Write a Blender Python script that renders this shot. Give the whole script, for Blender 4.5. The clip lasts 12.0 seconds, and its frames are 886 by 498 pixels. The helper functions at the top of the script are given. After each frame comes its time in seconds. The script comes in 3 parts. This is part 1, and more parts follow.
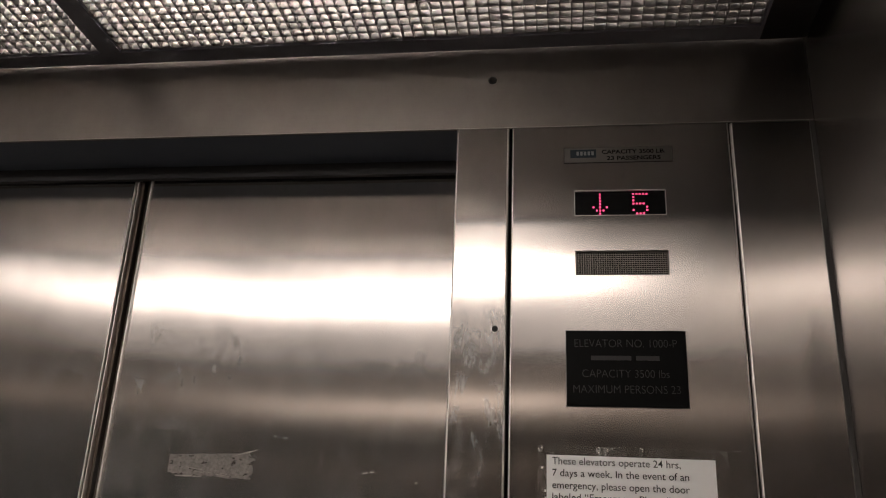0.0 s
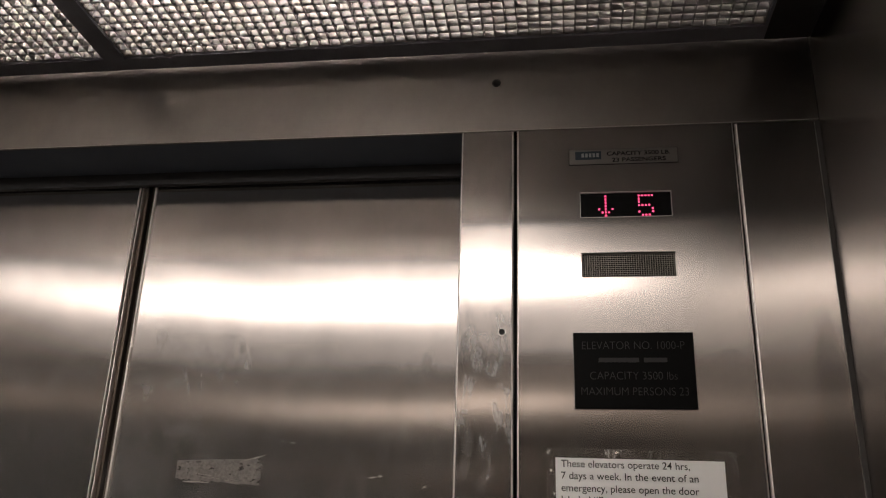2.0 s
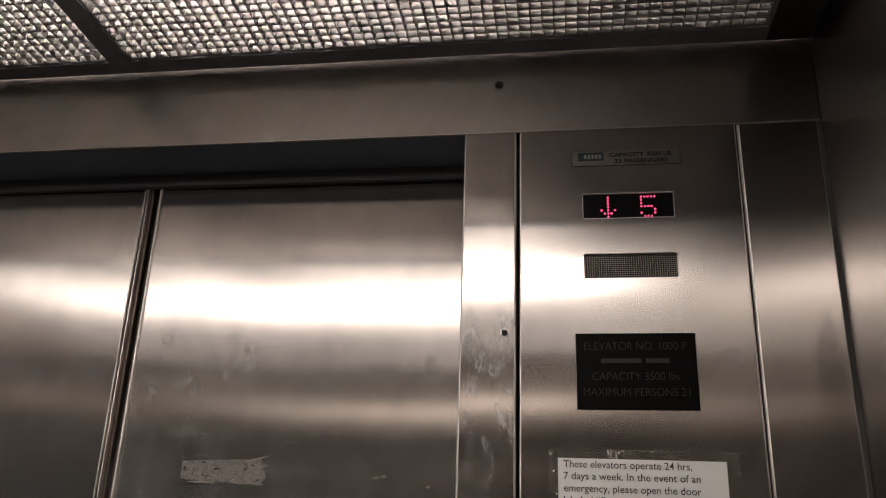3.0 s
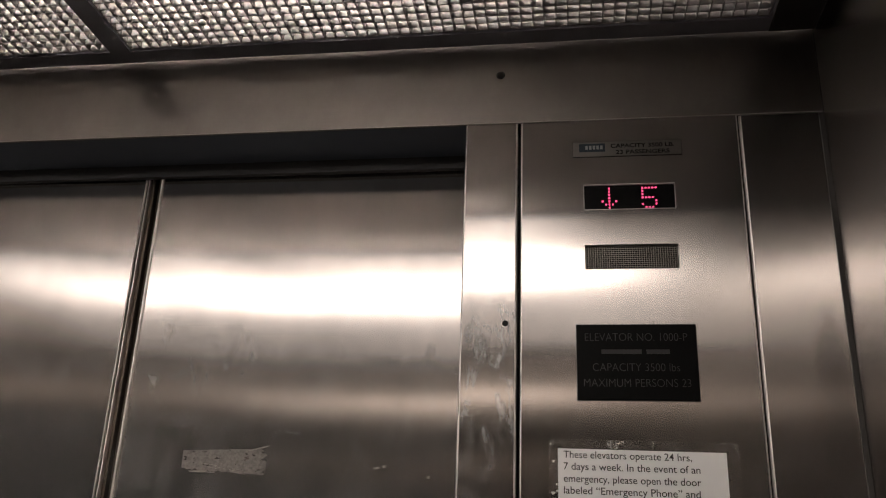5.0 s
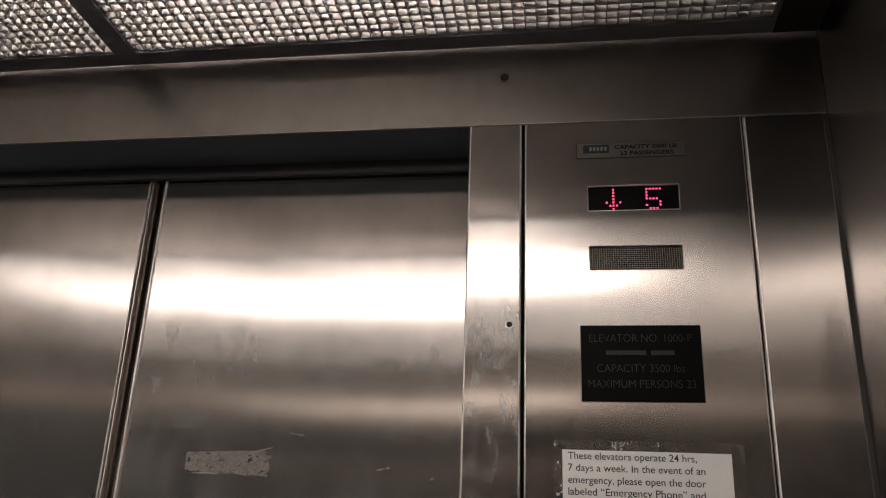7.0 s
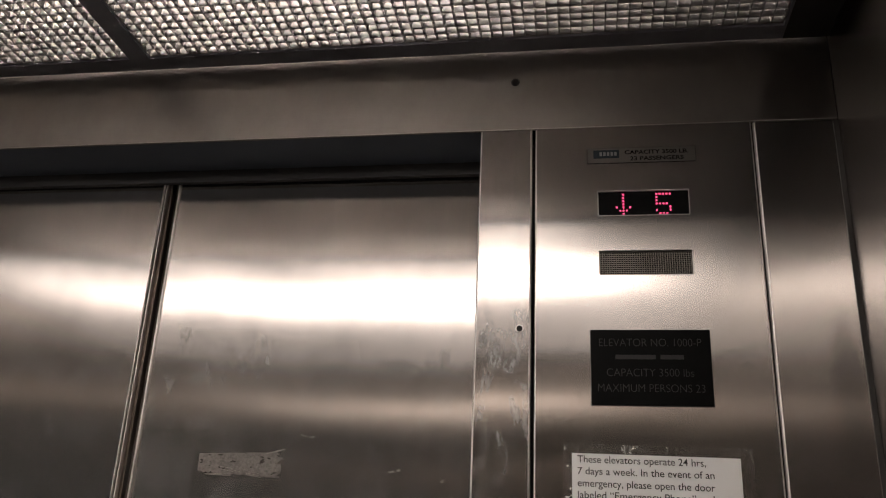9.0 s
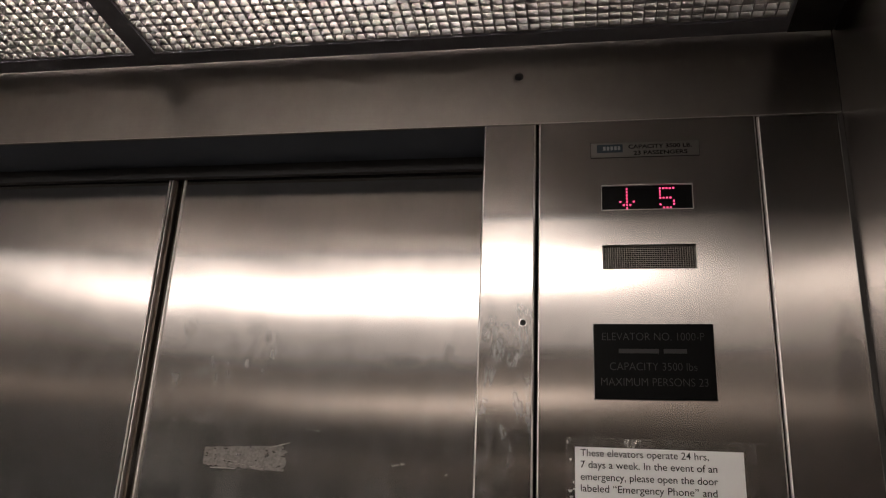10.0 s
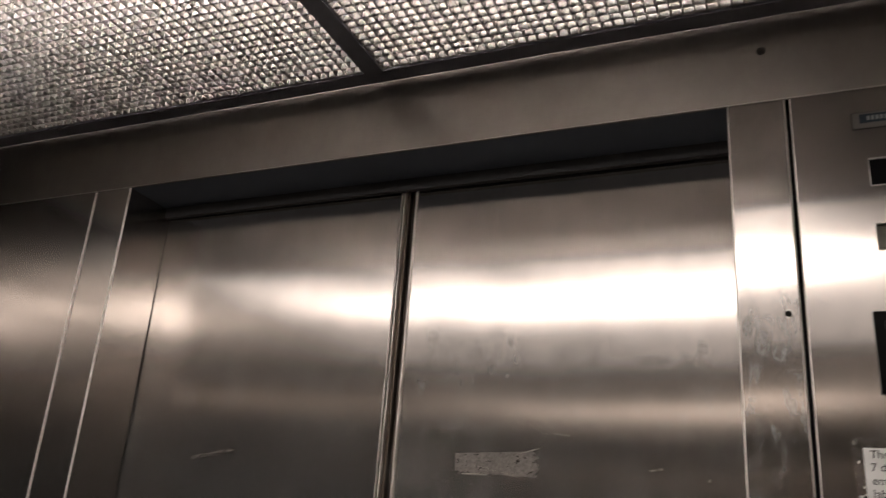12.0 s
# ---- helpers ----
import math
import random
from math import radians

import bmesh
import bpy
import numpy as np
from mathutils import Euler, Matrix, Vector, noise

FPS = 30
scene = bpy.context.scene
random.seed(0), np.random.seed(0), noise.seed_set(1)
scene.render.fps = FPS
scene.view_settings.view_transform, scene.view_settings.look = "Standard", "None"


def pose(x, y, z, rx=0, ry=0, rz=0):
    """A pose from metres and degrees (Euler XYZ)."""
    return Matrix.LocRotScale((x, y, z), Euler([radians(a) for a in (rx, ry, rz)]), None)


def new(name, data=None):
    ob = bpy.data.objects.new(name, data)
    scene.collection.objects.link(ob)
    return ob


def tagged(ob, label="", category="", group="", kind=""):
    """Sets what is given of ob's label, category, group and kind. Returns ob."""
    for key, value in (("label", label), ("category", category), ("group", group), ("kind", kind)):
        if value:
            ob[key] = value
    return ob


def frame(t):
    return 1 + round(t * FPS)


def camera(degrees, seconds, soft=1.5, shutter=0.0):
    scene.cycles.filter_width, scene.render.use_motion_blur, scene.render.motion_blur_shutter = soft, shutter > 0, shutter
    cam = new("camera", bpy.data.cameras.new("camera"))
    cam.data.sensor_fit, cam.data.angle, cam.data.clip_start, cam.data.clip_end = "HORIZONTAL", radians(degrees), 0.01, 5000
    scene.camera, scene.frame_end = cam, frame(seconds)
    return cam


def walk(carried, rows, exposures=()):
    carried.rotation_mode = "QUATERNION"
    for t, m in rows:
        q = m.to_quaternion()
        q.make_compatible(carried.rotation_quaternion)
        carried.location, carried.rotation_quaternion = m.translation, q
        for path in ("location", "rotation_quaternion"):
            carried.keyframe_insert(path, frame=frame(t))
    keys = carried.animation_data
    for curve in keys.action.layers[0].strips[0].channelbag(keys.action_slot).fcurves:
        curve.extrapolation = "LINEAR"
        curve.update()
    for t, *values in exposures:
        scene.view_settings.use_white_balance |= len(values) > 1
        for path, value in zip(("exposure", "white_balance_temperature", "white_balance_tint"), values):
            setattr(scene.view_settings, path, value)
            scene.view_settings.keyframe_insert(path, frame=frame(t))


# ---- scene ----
cam = camera(54.1, 12.0, soft=1.1, shutter=0.72)

# seconds, x, y, z, tilt, yaw, roll: hand-held, then a quick turn to the left
PATH = [
    (0, 0.6588, -1.1229, 1.5109, 110.914, 8.314, 2.488),
    (0.5, 0.6585, -1.1215, 1.5128, 110.756, 8.351, 2.203),
    (1, 0.6591, -1.1198, 1.5117, 110.756, 8.504, 2.021),
    (1.5, 0.6576, -1.1197, 1.5113, 110.906, 8.501, 1.951),
    (2, 0.6508, -1.1245, 1.5145, 110.959, 8.333, 1.915),
    (2.5, 0.6554, -1.1260, 1.5114, 111.152, 8.670, 2.098),
    (3, 0.6567, -1.1289, 1.5125, 111.034, 8.809, 2.009),
    (5, 0.6581, -1.1273, 1.5107, 110.518, 8.924, 2.204),
    (5.5, 0.6588, -1.1206, 1.5099, 110.490, 9.043, 2.324),
    (6, 0.6574, -1.1191, 1.5087, 110.779, 9.105, 2.379),
    (6.5, 0.6536, -1.1251, 1.5119, 110.827, 8.933, 2.257),
    (7, 0.6546, -1.1249, 1.5049, 110.885, 9.051, 2.270),
    (9, 0.6549, -1.1350, 1.5048, 110.969, 9.763, 2.677),
    (9.5, 0.6566, -1.1381, 1.4989, 111.156, 9.930, 2.921),
    (10, 0.6602, -1.1363, 1.5022, 110.666, 10.250, 2.825),
    (10.5, 0.6592, -1.1321, 1.5026, 110.671, 10.365, 3.083),
    (10.7, 0.6571, -1.1325, 1.5075, 110.242, 10.222, 2.990),
    (10.9, 0.6552, -1.1191, 1.4967, 111.020, 10.428, 3.314),
    (11, 0.6475, -1.1174, 1.5010, 111.051, 10.860, 3.195),
    (11.1, 0.6349, -1.1255, 1.5033, 111.184, 11.666, 3.154),
    (11.2, 0.6179, -1.1395, 1.5160, 110.583, 12.994, 3.078),
    (11.3, 0.6085, -1.1407, 1.5270, 109.985, 15.949, 3.165),
    (11.4, 0.6086, -1.1398, 1.5201, 110.122, 18.613, 3.582),
    (11.5, 0.6009, -1.1352, 1.5079, 110.569, 20.282, 3.877),
    (11.6, 0.5995, -1.1271, 1.5009, 110.857, 21.765, 4.182),
    (11.7, 0.5935, -1.1303, 1.4976, 110.868, 22.531, 4.204),
    (11.8, 0.5961, -1.1291, 1.5010, 110.631, 23.154, 4.153),
    (12, 0.5988, -1.1179, 1.4951, 110.555, 24.419, 4.222),
]
walk(cam, [(t, pose(x, y, z, tilt, 0, yaw) @ pose(0, 0, 0, 0, 0, roll)) for t, x, y, z, tilt, yaw, roll in PATH])

# ---- light ----
scene.view_settings.exposure = -0.21
world = bpy.data.worlds.new("world")
scene.world = world
world.use_nodes = True
world.node_tree.nodes["Background"].inputs["Color"].default_value = (0.0, 0.0, 0.0, 1)
world.node_tree.nodes["Background"].inputs["Strength"].default_value = 0.0

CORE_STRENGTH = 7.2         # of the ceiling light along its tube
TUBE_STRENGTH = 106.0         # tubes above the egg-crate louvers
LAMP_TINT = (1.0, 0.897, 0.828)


# ---- materials ----
def material(name):
    m = bpy.data.materials.new(name)
    m.use_nodes = True
    return m, m.node_tree, m.node_tree.nodes["Principled BSDF"]


def link(tree, a, out, b, socket):
    tree.links.new(a.outputs[out], b.inputs[socket])


def coords(tree, scale):
    geo = tree.nodes.new("ShaderNodeNewGeometry")
    mapping = tree.nodes.new("ShaderNodeMapping")
    mapping.inputs["Scale"].default_value = scale
    link(tree, geo, "Position", mapping, "Vector")
    return mapping


def noise_at(tree, scale, detail=4.0, rough=0.55, size=1.0):
    n = tree.nodes.new("ShaderNodeTexNoise")
    n.inputs["Scale"].default_value = size
    n.inputs["Detail"].default_value = detail
    n.inputs["Roughness"].default_value = rough
    link(tree, coords(tree, scale), "Vector", n, "Vector")
    return n


def ramp(tree, source, out, lo, hi, a, b):
    r = tree.nodes.new("ShaderNodeMapRange")
    r.inputs["From Min"].default_value, r.inputs["From Max"].default_value = lo, hi
    r.inputs["To Min"].default_value, r.inputs["To Max"].default_value = a, b
    link(tree, source, out, r, "Value")
    return r


def brushed_steel(name, colour, rough, grain, aniso=0.6, stains=0.0, tangent=(1, 0, 0), smears=0.0, streaks=0.05, veil=0.05, cloudy=0.0, wipes=(46, 46, 19), relief=1.0):
    """grain: scale of the streaks per metre along x, y, z; stains: how far smears dull the polish."""
    m, tree, bsdf = material(name)
    bsdf.inputs["Metallic"].default_value = 1.0
    streak = noise_at(tree, grain, 3.0)
    cloud = noise_at(tree, (5, 5, 7), 5.0, 0.6)
    mix = tree.nodes.new("ShaderNodeMix")
    mix.data_type = "RGBA"
    mix.inputs["A"].default_value = (*[c * (1 - streaks) for c in colour], 1)
    mix.inputs["B"].default_value = (*[min(1, c * (1 + streaks * 0.7)) for c in colour], 1)
    link(tree, streak, "Fac", mix, "Factor")
    patchy = noise_at(tree, (16, 16, 11), 9.0, 0.68)
    tone = tree.nodes.new("ShaderNodeMix")
    tone.data_type = "RGBA"
    tone.blend_type = "MULTIPLY"
    tone.inputs["Factor"].default_value = 1.0
    link(tree, mix, "Result", tone, "A")
    link(tree, ramp(tree, patchy, "Fac", 0.36, 0.64, 1.0 - cloudy, 1.0 + cloudy * 0.5), "Result", tone, "B")
    link(tree, tone, "Result", bsdf, "Base Color")
    base = ramp(tree, streak, "Fac", 0.3, 0.7, rough * (1 - 0.05 * relief), rough * (1 + 0.05 * relief))
    dull = ramp(tree, cloud, "Fac", 0.5, 0.75, 0.0, stains)
    add = tree.nodes.new("ShaderNodeMath")
    add.operation = "ADD"
    link(tree, base, "Result", add, 0)
    link(tree, dull, "Result", add, 1)
    link(tree, add, "Value", bsdf, "Roughness")
    if smears:
        # greasy wipes and dried drips, densest at shoulder height
        wipe = noise_at(tree, wipes, 7.0, 0.66)
        wipe.inputs["Distortion"].default_value = 0.35
        area = noise_at(tree, (7, 7, 8), 3.0, 0.55)
        fleck = noise_at(tree, (300, 300, 120), 4.0, 0.6)
        split = tree.nodes.new("ShaderNodeSeparateXYZ")
        link(tree, coords(tree, (1, 1, 1)), "Vector", split, "Vector")
        tall = ramp(tree, split, "Z", 1.885, 1.81, 0.0, 1.0)
        low = ramp(tree, split, "Z", 1.67, 1.78, 0.60, 1.0)
        span = tree.nodes.new("ShaderNodeMath")
        span.operation = "MULTIPLY"
        link(tree, tall, "Result", span, 0)
        link(tree, low, "Result", span, 1)
        here = ramp(tree, area, "Fac", 0.36, 0.56, 0.3, 1.0)
        belt = tree.nodes.new("ShaderNodeMath")
        belt.operation = "MULTIPLY"
        link(tree, span, "Value", belt, 0)
        link(tree, here, "Result", belt, 1)
        marks = ramp(tree, wipe, "Fac", 0.47, 0.62, 0.0, 0.8)
        dots = ramp(tree, fleck, "Fac", 0.58, 0.74, 0.0, 0.8)
        both = tree.nodes.new("ShaderNodeMath")
        both.operation = "MAXIMUM"
        link(tree, marks, "Result", both, 0)
        link(tree, dots, "Result", both, 1)
        where = tree.nodes.new("ShaderNodeMath")
        where.operation = "MULTIPLY_ADD"
        drip = noise_at(tree, (130, 130, 9), 6.0, 0.7)
        link(tree, ramp(tree, drip, "Fac", 0.35, 0.68, 0.85 * veil / smears, 1.2 * veil / smears), "Result", where, 2)
        link(tree, both, "Value", where, 0)
        link(tree, belt, "Value", where, 1)
        film = tree.nodes.new("ShaderNodeBsdfPrincipled")
        film.inputs["Base Color"].default_value = (0.66, 0.66, 0.65, 1)
        film.inputs["Roughness"].default_value = 0.55
        cover = tree.nodes.new("ShaderNodeMath")
        cover.operation = "MULTIPLY"
        cover.inputs[1].default_value = smears
        link(tree, where, "Value", cover, 0)
        blend = tree.nodes.new("ShaderNodeMixShader")
        link(tree, cover, "Value", blend, 0)
        link(tree, bsdf, "BSDF", blend, 1)
        link(tree, film, "BSDF", blend, 2)
        link(tree, blend, 0, tree.nodes["Material Output"], "Surface")
    bsdf.inputs["Anisotropic"].default_value = aniso
    along = tree.nodes.new("ShaderNodeCombineXYZ")
    for axis, value in zip("XYZ", tangent):
        along.inputs[axis].default_value = value
    link(tree, along, "Vector", bsdf, "Tangent")
    bump = tree.nodes.new("ShaderNodeBump")
    bump.inputs["Strength"].default_value = 0.005 * relief
    bump.inputs["Distance"].default_value = 0.0004
    link(tree, streak, "Fac", bump, "Height")
    link(tree, bump, "Normal", bsdf, "Normal")
    return m


def plain(name, colour, rough, metal=0.0, spread=0.12, size=60, specular=0.5):
    m, tree, bsdf = material(name)
    bsdf.inputs["Metallic"].default_value = metal
    bsdf.inputs["Specular IOR Level"].default_value = specular
    n = noise_at(tree, (size, size, size), 5.0, 0.6)
    mix = tree.nodes.new("ShaderNodeMix")
    mix.data_type = "RGBA"
    mix.inputs["A"].default_value = (*[c * (1 - spread) for c in colour], 1)
    mix.inputs["B"].default_value = (*[min(1, c * (1 + spread)) for c in colour], 1)
    link(tree, n, "Fac", mix, "Factor")
    link(tree, mix, "Result", bsdf, "Base Color")
    r = ramp(tree, n, "Fac", 0.3, 0.7, rough * 0.85, min(1, rough * 1.15))
    link(tree, r, "Result", bsdf, "Roughness")
    return m


def glow(name, colour, strength):
    m, tree, bsdf = material(name)
    bsdf.inputs["Base Color"].default_value = (*colour, 1)
    bsdf.inputs["Emission Color"].default_value = (*colour, 1)
    bsdf.inputs["Emission Strength"].default_value = strength
    return m


STEEL = (0.60, 0.56, 0.53)
steel_panel = brushed_steel("brushed_steel_panel", STEEL, 0.16, (520, 500, 7), 1.0, 0.0, smears=0.10, streaks=0.05, veil=0.03, cloudy=0.05, relief=0.2)
steel_door = brushed_steel("brushed_steel_door", STEEL, 0.16, (480, 480, 8), 1.0, 0.0, smears=0.20, streaks=0.06, veil=0.07, cloudy=0.09, relief=0.2)
steel_door_clean = brushed_steel("brushed_steel_door_clean", STEEL, 0.16, (480, 480, 8), 1.0, 0.0, smears=0.14, streaks=0.06, veil=0.07, cloudy=0.09, relief=0.2)
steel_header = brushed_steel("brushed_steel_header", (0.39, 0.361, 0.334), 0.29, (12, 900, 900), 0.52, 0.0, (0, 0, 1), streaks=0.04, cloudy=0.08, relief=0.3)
steel_column = brushed_steel("brushed_steel_column", STEEL, 0.16, (520, 500, 9), 1.0, 0.0, smears=0.62, streaks=0.05, veil=0.04, cloudy=0.12, wipes=(34, 34, 15), relief=0.2)
# wall steels toned below STEEL, each darkened to dim the light it mirrors
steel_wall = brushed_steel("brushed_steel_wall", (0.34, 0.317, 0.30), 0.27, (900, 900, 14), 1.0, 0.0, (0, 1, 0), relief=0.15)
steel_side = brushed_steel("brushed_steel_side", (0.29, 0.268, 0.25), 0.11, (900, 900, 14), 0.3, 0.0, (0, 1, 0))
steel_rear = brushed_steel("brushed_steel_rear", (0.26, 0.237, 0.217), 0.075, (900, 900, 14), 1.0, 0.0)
steel_edge = brushed_steel("polished_steel_edge", (0.80, 0.76, 0.72), 0.50, (300, 300, 300), 0.0)
steel_reveal = brushed_steel("brushed_steel_reveal", STEEL, 0.19, (500, 9, 520), 1.0, 0.0, (0, 1, 0), streaks=0.10)
steel_worn = brushed_steel("worn_steel_return", (0.13, 0.108, 0.09), 0.45, (300, 300, 30), 0.0)
steel_plate = brushed_steel("satin_steel_plate", (0.235, 0.22, 0.205), 0.30, (12, 900, 900), 0.0)
dark_frame = plain("dark_bronze_paint", (0.26, 0.267, 0.305), 0.55, spread=0.2)
# near-black colour standing in for shade along the ceiling's right edge
border_shade = plain("border_shade_black", (0.035, 0.034, 0.033), 0.6, spread=0.25)
black_gap = plain("black_rubber", (0.012, 0.011, 0.010), 0.8)
brown_rubber = plain("brown_rubber", (0.060, 0.044, 0.034), 0.7, spread=0.4, size=30)
corner_grey = plain("dark_grey_joint", (0.05, 0.046, 0.043), 0.55, spread=0.25, size=40)
black_plastic = plain("black_plastic", (0.005, 0.005, 0.005), 0.38, specular=0.06)
soffit_paint = plain("grey_blue_enamel", (0.125, 0.150, 0.195), 0.5, spread=0.15)
track_paint = plain("dark_track_enamel", (0.085, 0.086, 0.090), 0.65, spread=0.2, specular=0.25)
white_paint = plain("white_enamel", (0.80, 0.78, 0.74), 0.6, spread=0.03)
box_paint = plain("grey_enamel", (0.52, 0.51, 0.50), 0.6, spread=0.06)
louver_plastic = plain("grey_louver_plastic", (0.295, 0.28, 0.268), 0.5, spread=0.06, size=25)


def let_through(m, colour, share):
    """Moulded plastic that lets part of the light seep through."""
    tree = m.node_tree
    seep = tree.nodes.new("ShaderNodeBsdfTranslucent")
    seep.inputs["Color"].default_value = (*colour, 1)
    mix = tree.nodes.new("ShaderNodeMixShader")
    mix.inputs[0].default_value = share
    link(tree, tree.nodes["Principled BSDF"], "BSDF", mix, 1)
    link(tree, seep, "BSDF", mix, 2)
    link(tree, mix, 0, tree.nodes["Material Output"], "Surface")


let_through(louver_plastic, (0.80, 0.765, 0.74), 0.17)
floor_vinyl = plain("dark_vinyl_floor", (0.07, 0.06, 0.05), 0.55, spread=0.3, size=30)
paper_white = plain("white_paper", (0.92, 0.915, 0.90), 0.85, spread=0.02, size=40)
ink_black = plain("black_ink", (0.03, 0.028, 0.027), 0.7)
engraved_bar = plain("dark_grey_engraving", (0.0075, 0.0073, 0.0072), 0.5)
engraving = plain("grey_engraving", (0.019, 0.0175, 0.0165), 0.5)
etched = plain("dark_etching", (0.006, 0.006, 0.006), 0.9, specular=0.1)
logo_blue = plain("dark_blue_enamel", (0.015, 0.03, 0.045), 0.4)
logo_pale = plain("pale_enamel", (0.30, 0.32, 0.32), 0.4)
screw_steel = plain("dark_steel_screw", (0.055, 0.052, 0.05), 0.28, metal=0.6)
grille_steel = plain("grille_steel", (0.46, 0.43, 0.39), 0.5, metal=0.9)
residue = plain("dried_adhesive", (0.165, 0.15, 0.136), 0.6, spread=0.95, size=260)
scuff_dark = plain("dark_scratch", (0.27, 0.255, 0.24), 0.5, spread=0.3, size=200)
residue_pale = plain("pale_dried_adhesive", (0.32, 0.29, 0.26), 0.5, spread=0.3, size=200)
residue_white = plain("white_dried_glue", (0.62, 0.60, 0.57), 0.6, spread=0.2, size=200)
led_red = glow("red_led", (1.0, 0.072, 0.205), 2.5)


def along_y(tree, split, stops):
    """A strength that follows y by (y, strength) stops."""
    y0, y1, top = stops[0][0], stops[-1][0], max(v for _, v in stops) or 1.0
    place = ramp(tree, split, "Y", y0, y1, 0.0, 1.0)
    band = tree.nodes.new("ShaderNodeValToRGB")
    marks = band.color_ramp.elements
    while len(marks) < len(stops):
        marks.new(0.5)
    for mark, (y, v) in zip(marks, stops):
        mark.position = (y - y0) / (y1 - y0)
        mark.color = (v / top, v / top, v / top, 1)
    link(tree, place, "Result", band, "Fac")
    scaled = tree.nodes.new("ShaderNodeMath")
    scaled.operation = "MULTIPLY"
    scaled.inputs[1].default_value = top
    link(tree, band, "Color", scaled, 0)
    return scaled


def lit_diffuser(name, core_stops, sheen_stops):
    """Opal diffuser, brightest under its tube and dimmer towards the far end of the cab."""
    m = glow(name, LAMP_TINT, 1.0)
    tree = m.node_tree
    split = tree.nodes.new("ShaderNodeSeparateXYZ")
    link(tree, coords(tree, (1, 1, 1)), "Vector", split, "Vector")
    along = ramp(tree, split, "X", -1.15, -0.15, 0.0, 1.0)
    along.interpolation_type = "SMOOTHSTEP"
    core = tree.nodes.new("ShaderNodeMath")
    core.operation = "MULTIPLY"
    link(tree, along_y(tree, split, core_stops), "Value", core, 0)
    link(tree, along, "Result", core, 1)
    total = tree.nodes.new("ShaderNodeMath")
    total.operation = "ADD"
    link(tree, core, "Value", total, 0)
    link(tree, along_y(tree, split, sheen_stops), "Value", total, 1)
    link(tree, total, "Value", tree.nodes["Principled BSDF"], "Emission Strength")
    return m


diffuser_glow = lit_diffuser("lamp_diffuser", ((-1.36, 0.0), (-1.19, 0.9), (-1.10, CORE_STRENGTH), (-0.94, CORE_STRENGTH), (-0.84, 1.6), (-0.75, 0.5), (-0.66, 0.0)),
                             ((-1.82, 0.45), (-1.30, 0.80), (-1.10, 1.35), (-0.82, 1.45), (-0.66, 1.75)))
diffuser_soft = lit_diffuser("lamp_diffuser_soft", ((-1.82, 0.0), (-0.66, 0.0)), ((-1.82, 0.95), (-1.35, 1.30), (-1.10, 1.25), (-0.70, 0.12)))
tube_glow = glow("fluorescent_tube", LAMP_TINT, TUBE_STRENGTH)


def clear_film(name, shine_low, shine_high):
    m, tree, bsdf = material(name)
    clear = tree.nodes.new("ShaderNodeBsdfTransparent")
    clear.inputs["Color"].default_value = (0.975, 0.972, 0.965, 1)
    shine = tree.nodes.new("ShaderNodeBsdfGlossy")
    shine.inputs["Roughness"].default_value = 0.35
    shine.inputs["Color"].default_value = (0.8, 0.78, 0.75, 1)
    mix = tree.nodes.new("ShaderNodeMixShader")
    n = noise_at(tree, (140, 140, 60), 5.0, 0.65)
    link(tree, ramp(tree, n, "Fac", 0.45, 0.8, shine_low, shine_high), "Result", mix, 0)
    link(tree, clear, 0, mix, 1)
    link(tree, shine, 0, mix, 2)
    link(tree, mix, 0, tree.nodes["Material Output"], "Surface")
    return m


film_clear = clear_film("clear_plastic_film", 0.02, 0.12)
tape_film = clear_film("clear_tape", 0.16, 0.62)
rim_film = clear_film("clear_film_edge", 0.10, 0.28)


# ---- mesh helpers ----
def part(name, bm, mat, parent=None, label="", at=None):
    me = bpy.data.meshes.new(name)
    bmesh.ops.recalc_face_normals(bm, faces=bm.faces)
    bm.to_mesh(me)
    bm.free()
    for one in mat if isinstance(mat, tuple) else (mat,):
        me.materials.append(one)
    ob = new(name, me)
    if at is not None:
        ob.matrix_basis = at
    if parent is not None:
        ob.parent = parent
    return tagged(ob, label)


def thing(name, label, category, at=None, group="", kind=""):
    ob = new(name)
    if at is not None:
        ob.matrix_basis = at
    return tagged(ob, label, category, group, kind)


def add_box(bm, x0, x1, y0, y1, z0, z1):
    v = [bm.verts.new((x, y, z)) for x in (x0, x1) for y in (y0, y1) for z in (z0, z1)]
    for q in ((0, 1, 3, 2), (4, 6, 7, 5), (0, 4, 5, 1), (2, 3, 7, 6), (0, 2, 6, 4), (1, 5, 7, 3)):
        bm.faces.new([v[i] for i in q])
    return v


def box(x0, x1, y0, y1, z0, z1, bevel=0.0, segments=2):
    bm = bmesh.new()
    add_box(bm, x0, x1, y0, y1, z0, z1)
    if bevel:
        bmesh.ops.bevel(bm, geom=bm.edges[:], offset=bevel, segments=segments, profile=0.5, affect="EDGES")
    return bm


